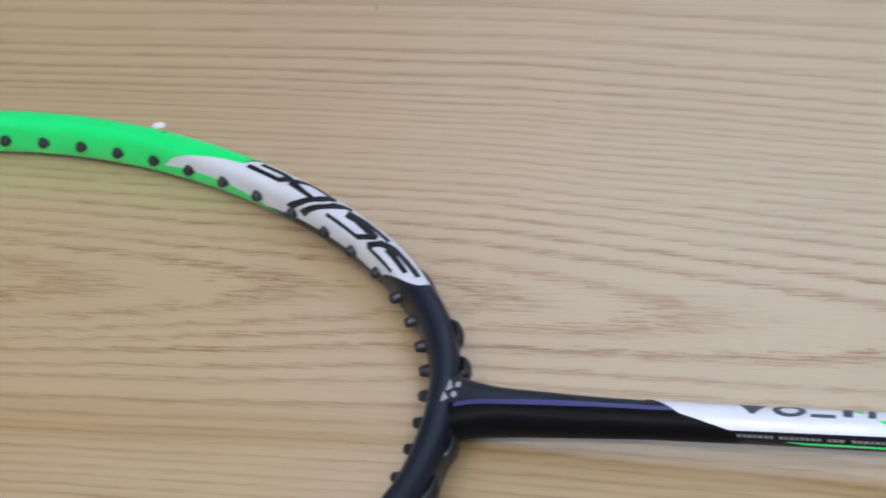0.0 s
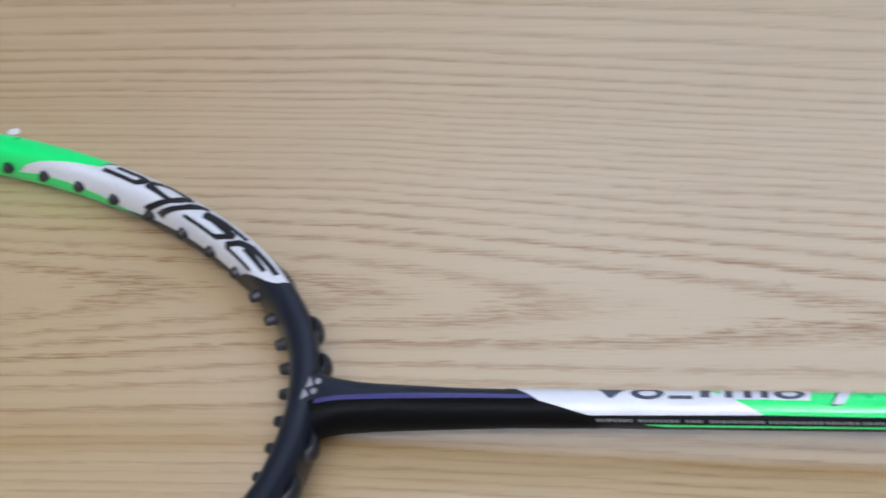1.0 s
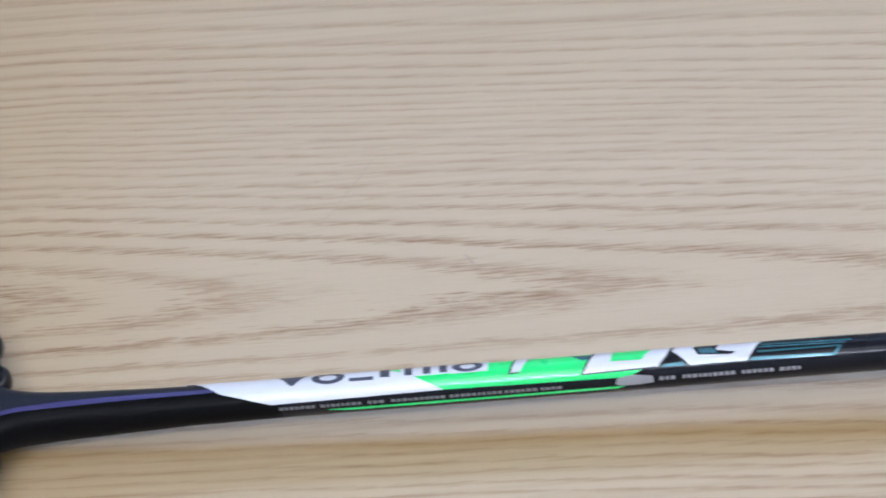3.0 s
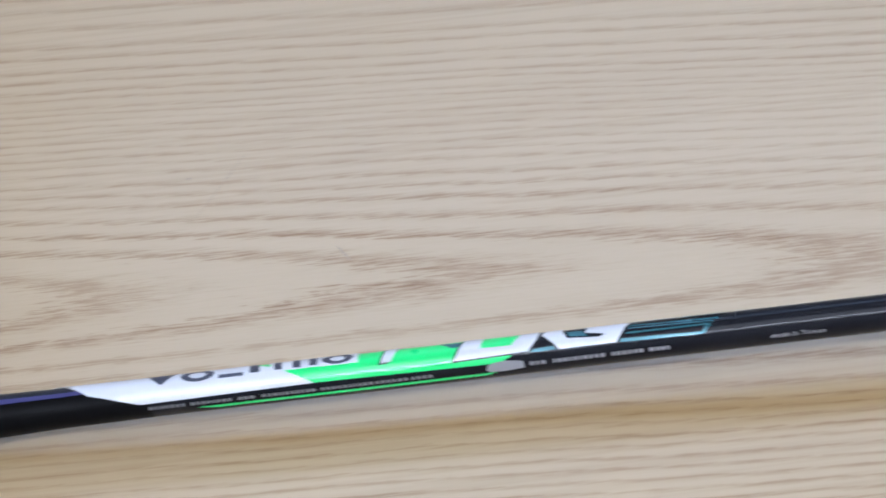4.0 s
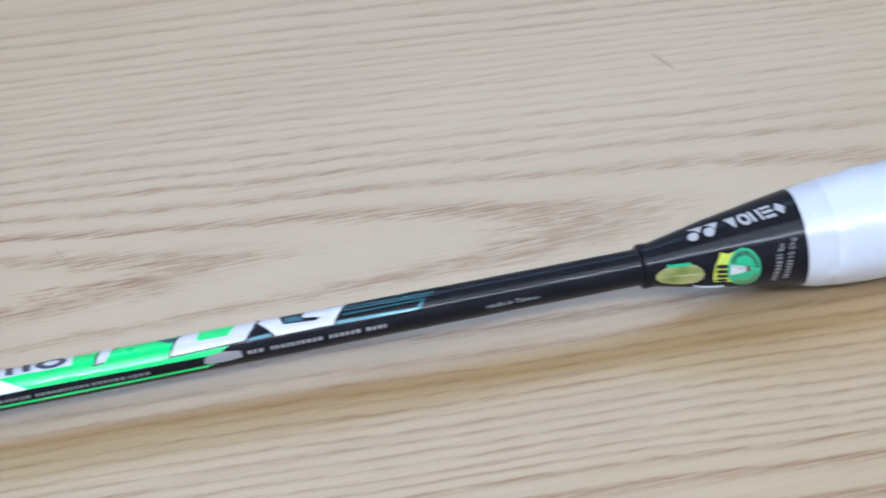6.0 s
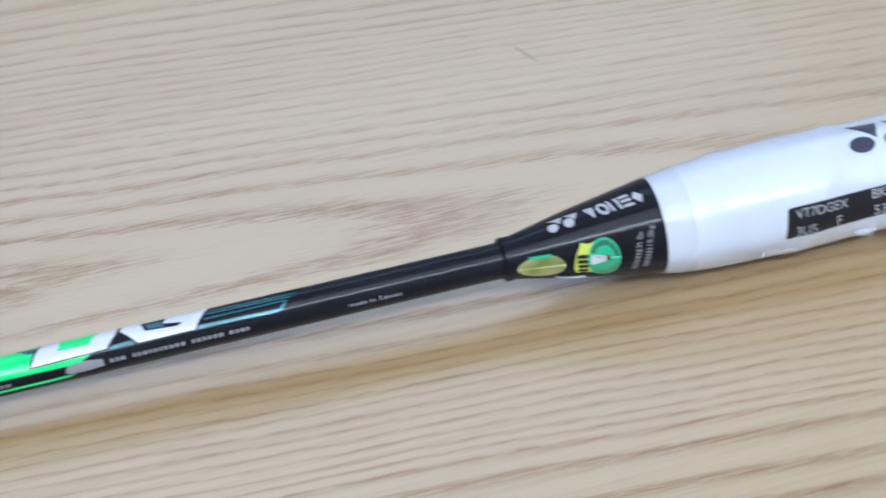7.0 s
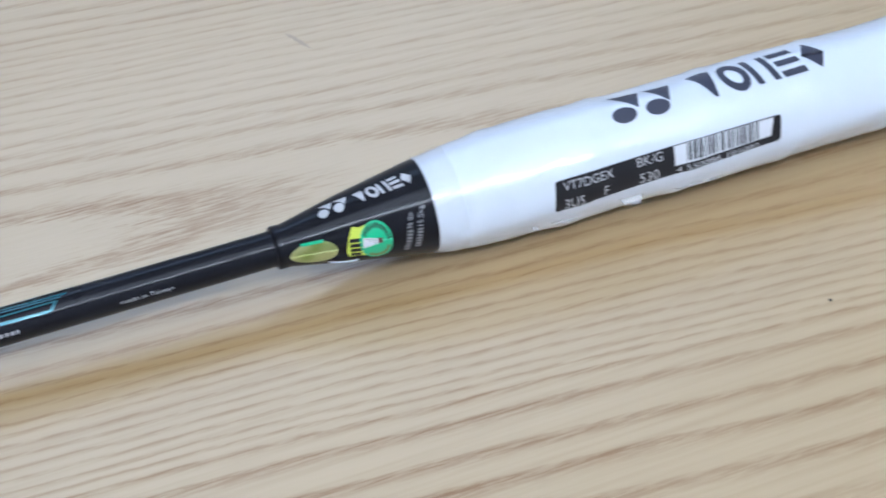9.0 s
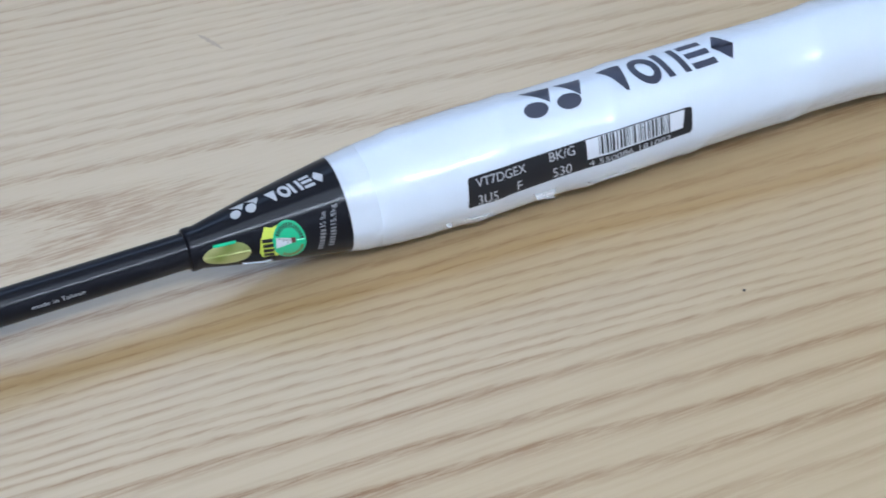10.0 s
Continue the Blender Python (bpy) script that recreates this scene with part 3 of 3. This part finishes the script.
# slanted white device pieces with dark edges
DEV = ([(0.1076, 111), (0.1097, 108), (0.1122, 40), (0.1095, 40)],
       [(0.1224, 129), (0.1250, 62), (0.1256, 40), (0.1290, 40), (0.1288, 64), (0.1280, 98), (0.1344, 100), (0.1364, 62), (0.1370, 40), (0.1408, 40), (0.1404, 66), (0.1396, 90), (0.1376, 124)],
       [(0.1408, 76), (0.1424, 40), (0.1456, 40), (0.1452, 70), (0.1458, 98), (0.1524, 105), (0.1536, 97), (0.1496, 85), (0.1506, 58), (0.1594, 58), (0.1584, 72), (0.1556, 127), (0.1440, 128)])


def grown(poly, gu, gv):
    cu_ = sum(p[0] for p in poly) / len(poly)
    cv_ = sum(p[1] for p in poly) / len(poly)
    return [(u + math.copysign(gu, u - cu_), v + math.copysign(gv, v - cv_)) for u, v in poly]


decal("device_edge", [grown(p, 0.0005, 4) for p in DEV], on_axis, INK, shaft, D, 8, 0.00011, "dark outline of the device")
decal("white_device", DEV, on_axis, WHITE, shaft, D, 8, 0.00016, "slanted white device pieces")
decal("green_inlay", [[(0.1293, 42), (0.1292, 66), (0.1286, 94), (0.1340, 96), (0.1360, 62), (0.1366, 42)]], on_axis, GREEN, shaft, D, 8, 0.00013)
teal = [[(0.1560, 118), (0.1558, 128), (0.1728, 132), (0.1732, 124)], [(0.1728, 130), (0.1737, 129), (0.1752, 102), (0.1744, 102)],
        [(0.1580, 100), (0.1578, 106), (0.1746, 105), (0.1748, 100)], [(0.1584, 72), (0.1583, 78), (0.1770, 88), (0.1774, 80)],
        [(0.1584, 84), (0.1583, 88), (0.1758, 95), (0.1760, 91)], [(0.1590, 44), (0.1590, 56), (0.1788, 62), (0.1792, 48)],
        [(0.1384, 120), (0.1380, 128), (0.1440, 127), (0.1432, 116)], [(0.1200, 58), (0.1224, 86), (0.1246, 82), (0.1250, 60)],
        [(0.1460, 72), (0.1464, 92), (0.1500, 97), (0.1490, 72)]]
decal("teal_stripe", teal, on_axis, TEAL, shaft, D, 8, 0.00009, "thin teal metallic stripes")
# lettering too small to read along the dark flank
small = []
rnd = random.Random(7)
for a, b in ((0.0600, 0.0670), (0.0685, 0.0770), (0.0782, 0.0815), (0.0830, 0.0935), (0.0950, 0.1050), (0.1062, 0.1122), (0.1135, 0.1180)):
    x = a
    while x < b:
        w = rnd.uniform(0.0006, 0.0010)
        small.append([(x, 160), (x, 170), (x + w, 170), (x + w, 160)])
        x += w + 0.00035
decal("flank_bar", small, on_axis, DIM, shaft, D, 8, 0.00010, "fine grey print bars")
small = []
for a, b in ((0.1378, 0.1402), (0.1425, 0.1530), (0.1545, 0.1610), (0.1622, 0.1665)):
    x = a
    while x < b:
        w = rnd.uniform(0.0005, 0.0009)
        small.append([(x, 155), (x, 168), (x + w, 166), (x + w, 155)])
        x += w + 0.0004
decal("flank_bar", small, on_axis, SILVER, shaft, D, 8, 0.00010, "fine silver print bars")
decal("flank_badge", [[(0.1288, 168), (0.1292, 152), (0.1304, 146), (0.1328, 143), (0.1364, 150), (0.1366, 172), (0.1328, 177), (0.1296, 175)]], on_axis, SILVER, shaft, D, 8, 0.00010, "small silver badge")
letters("origin_print", "made in Taiwan", lambda a, b: (0.1872 + a * 0.0110, 170 - b * 14), on_axis, GREY, shaft, 0.002, 6, 0.00010, "small silver print")

# cap between shaft and grip
cap = turned("cap", [0.22045, 0.2205, 0.2208, 0.2222, 0.2230, 0.2260, 0.2300, 0.2360, 0.2420, 0.2480, 0.2518, 0.2540], GLOSS, "glossy black tapered plastic cap", 64)
pieces = [oval(0.2319, 95, 0.0011, 9.5, 24), oval(0.2353, 95.5, 0.0011, 9.5, 24), [(0.2312, 74), (0.2344, 77), (0.2334, 92), (0.2328, 84)], [(0.2346, 77), (0.2376, 80), (0.2366, 93), (0.2361, 86)]]
decal("cap_device", pieces, on_axis, GREY, cap, 0.002, 6, 0.0001, "small silver two-dot device")
FORMS = ("wedge", "ring", "bars", "stack", "diamond")


def mark_row(u0, u1, top, foot, lean):
    """Five plain shapes in place of a maker's mark."""
    w = (u1 - u0) / 5
    return [plain_shape(f, u0 + k * w, u0 + (k + 0.86) * w, top, foot, w * 0.24, lean) for k, f in enumerate(FORMS)]


for polys in mark_row(0.2388, 0.2514, 81, 102, 0.0008):
    decal("cap_mark", polys, on_axis, GREY, cap, 0.002, 6, 0.0001, "plain silver shape")
decal("hologram_sticker", [oval(0.2278, 170, 0.0049, 27, 40)], on_axis, HOLO, cap, 0.001, 6, 0.00012, "oval gold-green holographic sticker")
decal("hologram_tab", [[(0.2254, 141), (0.2256, 148), (0.2300, 149), (0.2302, 143)]], on_axis, MINT, cap, 0.001, 5, 0.00018)
decal("round_sticker", [[(0.2364, 135), (0.2378, 139), (0.2394, 137), (0.2402, 165), (0.2384, 192), (0.2366, 190), (0.2349, 191), (0.2344, 178), (0.2350, 155)]], on_axis, YELLOW, cap, 0.001, 6, 0.00012, "yellow-green approval sticker")
decal("round_seal", [oval(0.2407, 167, 0.0034, 33, 40)], on_axis, MINT, cap, 0.001, 6, 0.00015, "green round seal")


def arc_band(inner, outer, start, stop, count, fill):
    """Short pieces along part of the seal's rim."""
    out = []
    for i in range(count):
        a0 = start + (stop - start) * i / count
        a1 = a0 + (stop - start) / count * fill
        out.append([(0.2407 + 0.0034 * r * math.cos(a), 167 + 33 * r * math.sin(a)) for r, a in ((outer, a0), (outer, a1), (inner, a1), (inner, a0))])
    return out


decal("seal_ring", arc_band(0.66, 0.90, -2.6, 0.0, 15, 0.66), on_axis, INK, cap, 0.001, 6, 0.00019)
decal("seal_wreath", arc_band(0.70, 0.90, 0.35, 2.2, 12, 0.85), on_axis, OLIVE, cap, 0.001, 6, 0.00018)
decal("seal_cone", [[(0.2381, 157), (0.2378, 175), (0.2394, 173), (0.2411, 170), (0.2411, 162), (0.2396, 159)]], on_axis, WHITE, cap, 0.001, 6, 0.0002)
decal("seal_rib", [[(0.2383 + k * 0.0009, 158.5 + 4.6 * k), (0.2383 + k * 0.0009, 159.5 + 4.6 * k), (0.2409, 163.6 + 1.7 * k), (0.2409, 163 + 1.7 * k)] for k in range(4)], on_axis, DIM, cap, 0.001, 6, 0.00023)
decal("seal_tip", [[(0.2411, 161), (0.2411, 171), (0.2420, 170), (0.2420, 162)]], on_axis, MAROON, cap, 0.001, 6, 0.0002)
bars_ = [[(0.2353, a), (0.2351, a + 6.5), (0.2373, a + 8), (0.2375, a + 1.5)] for a in (154, 163, 172, 181)]
decal("seal_bar", bars_, on_axis, INK, cap, 0.001, 6, 0.0002)
small = []
for u, v0 in ((0.2463, 192), (0.2486, 188)):
    a = 160
    while a < v0:
        h = rnd.uniform(2.5, 4.0)
        d = (v0 - a) * 0.000034
        small.append([(u + d, a), (u + d, a + h), (u + d + 0.0011, a + h), (u + d + 0.0011, a)])
        a += h + 1.4
decal("cap_print", small, on_axis, DIM, cap, 0.002, 6, 0.0001, "two rows of fine grey print bars")
letters("cap_print", "35 lbs", lambda p, q: (0.2484 + p * 0.0008 - q * 0.0011, 158 - p * 20), on_axis, SILVER, cap, 0.002, 6, 0.0001, "fine grey print")
letters("cap_print", "15.5kg", lambda p, q: (0.2507 + p * 0.0009 - q * 0.0011, 157 - p * 24), on_axis, SILVER, cap, 0.002, 6, 0.0001, "fine grey print")


# grip: wrapped, with low overlapping turns, film on top
def on_grip(x, deg, lift=0.0):
    r = prof(x)
    turn = (x * 1000 / 26.0 + deg / 360.0) % 1.0
    ridge = 0.00030 * math.exp(-((turn - 0.5) / 0.09) ** 2)
    lump = 0.00045 * (noise.noise(Vector((x * 55, math.cos(radians(deg)) * 1.3, math.sin(radians(deg)) * 1.3))))
    flat = 0.00010 * math.cos(radians(deg * 8))
    p = Vector((x, (r + ridge + lump + flat + lift) * math.cos(radians(deg)), (r + ridge + lump + flat + lift) * math.sin(radians(deg))))
    return p


xs = [0.2540 + 0.1660 * (i / 170) for i in range(171)]
rows = [[on_grip(x, 360 * j / 96) for j in range(96)] for x in xs]
rows.append([on_grip(0.4215, 360 * j / 96, -0.002) for j in range(96)])
grip = part("grip", grid_skin(rows), GRIP, racket, "white wrapped grip in clear crinkled film")
pieces = [oval(0.2996, 101, 0.0028, 9.5, 36), oval(0.3074, 102, 0.0028, 9.5, 36), [(0.2982, 69), (0.3053, 72), (0.3033, 97), (0.3018, 89)], [(0.3064, 72), (0.3126, 74), (0.3105, 99), (0.3092, 91)]]
decal("grip_device", pieces, on_grip, NAVY, grip, 0.002, 4, 0.00012, "dark two-dot device")
for polys in mark_row(0.3166, 0.3488, 73, 110, 0.0016):
    decal("grip_mark", polys, on_grip, NAVY, grip, 0.002, 4, 0.00012, "plain dark shape")
# stock label under the film
decal("stock_label", [[(0.2802, 148), (0.2799, 150), (0.2793, 180), (0.2797, 182), (0.3072, 178), (0.3325, 174), (0.3331, 171), (0.3335, 147), (0.3329, 145), (0.3072, 145.5)]],
      on_grip, INK, grip, 0.002, 4, 0.00012, "black stock label with silver print and barcode")
decal("barcode_field", [[(0.3076, 146.5), (0.3075, 168), (0.3308, 166), (0.3317, 146.5)]], on_grip, WHITE, grip, 0.002, 4, 0.00016, "white barcode field")
x = 0.3106
while x < 0.3280:
    w = rnd.choice((0.00018, 0.00018, 0.00035, 0.00055))
    decal("barcode_bar", [[(x, 147), (x - 0.0003, 165.5), (x + w - 0.0003, 165.5), (x + w, 147)]], on_grip, INK, grip, 0.003, 4, 0.0002)
    x += w + rnd.choice((0.0002, 0.0003, 0.0005))
for text, a, w, base, h in (("VT7DGEX", 0.2816, 0.0116, 160, 9.5), ("BK/G", 0.2988, 0.0060, 157.5, 10), ("3U5", 0.2816, 0.0045, 180, 11), ("F", 0.2908, 0.0011, 178, 11), ("530", 0.2992, 0.0045, 176.5, 11)):
    letters("label_print", text, lambda p, q, a=a, w=w, base=base, h=h: (a + p * w, base - q * h), on_grip, GREY, grip, 0.002, 4, 0.0002)
letters("barcode_digits", "4 550086 181002", lambda p, q: (0.3078 + p * 0.0200, 176 - p * 1.0 - q * 6), on_grip, GREY, grip, 0.002, 4, 0.0002)


# film: a seam of loose, ragged film along the underside and a collar at the cap
def film_flap(x0_, x1_, deg, reach, seed):
    r_ = random.Random(seed)
    rows_ = []
    n = 16
    for i in range(n + 1):
        k = i / n
        x = x0_ + (x1_ - x0_) * k
        p0 = on_grip(x, deg, 0.0001)
        out = reach * math.sin(math.pi * k) ** 0.5 * r_.uniform(0.7, 1.1)
        low = -(0.0094 + 0.0156 * x) + 0.0006
        p1 = Vector((x + r_.uniform(-.0003, .0003), p0.y - out, max(p0.z - out * 0.5, low)))
        mid = (p0 + p1) / 2 + Vector((0, 0, 0.0003 * r_.uniform(-1, 1)))
        mid.z = max(mid.z, low)
        rows_.append([p0, mid, p1])
    bm_ = grid_skin(rows_, False, False, False)
    ob_ = part("film_flap", bm_, FILM, grip, "loose clear film edge")
    md = ob_.modifiers.new("thickness", "SOLIDIFY")
    md.thickness = 0.00008


film_flap(0.2950, 0.3002, 196, 0.0020, 11)
film_flap(0.2745, 0.2758, 200, 0.0011, 12)
film_flap(0.2790, 0.2850, 203, 0.0005, 13)
film_flap(0.3080, 0.3200, 203, 0.0005, 14)
collar = [[on_axis(x, 360 * j / 64, 0.00030 + 0.00003 * math.sin(j * 1.7)) for j in range(64)] for x in (0.2538, 0.2555, 0.2580, 0.2602)]
collar_ob = part("film_collar", grid_skin(collar, True, False, False), COLLAR, grip, "clear film collar over the cap's edge")
collar_ob.modifiers.new("thickness", "SOLIDIFY").thickness = 0.0001
# lifted edge of the round sticker
rows = []
for i in range(15):
    k = i / 14
    x = 0.2306 + 0.0062 * k
    p = on_axis(x, 198 - 3 * math.sin(math.pi * k), 0.0002 + 0.0004 * math.sin(math.pi * k))
    rows.append([p + Vector((0, -0.0005, 0.00005)), p + Vector((0, 0.0004, -0.0004))])
edge_ob = part("sticker_edge", grid_skin(rows, False, False, False), WHITE, cap, "lifted pale edge of the sticker")
edge_ob.modifiers.new("thickness", "SOLIDIFY").thickness = 0.0001
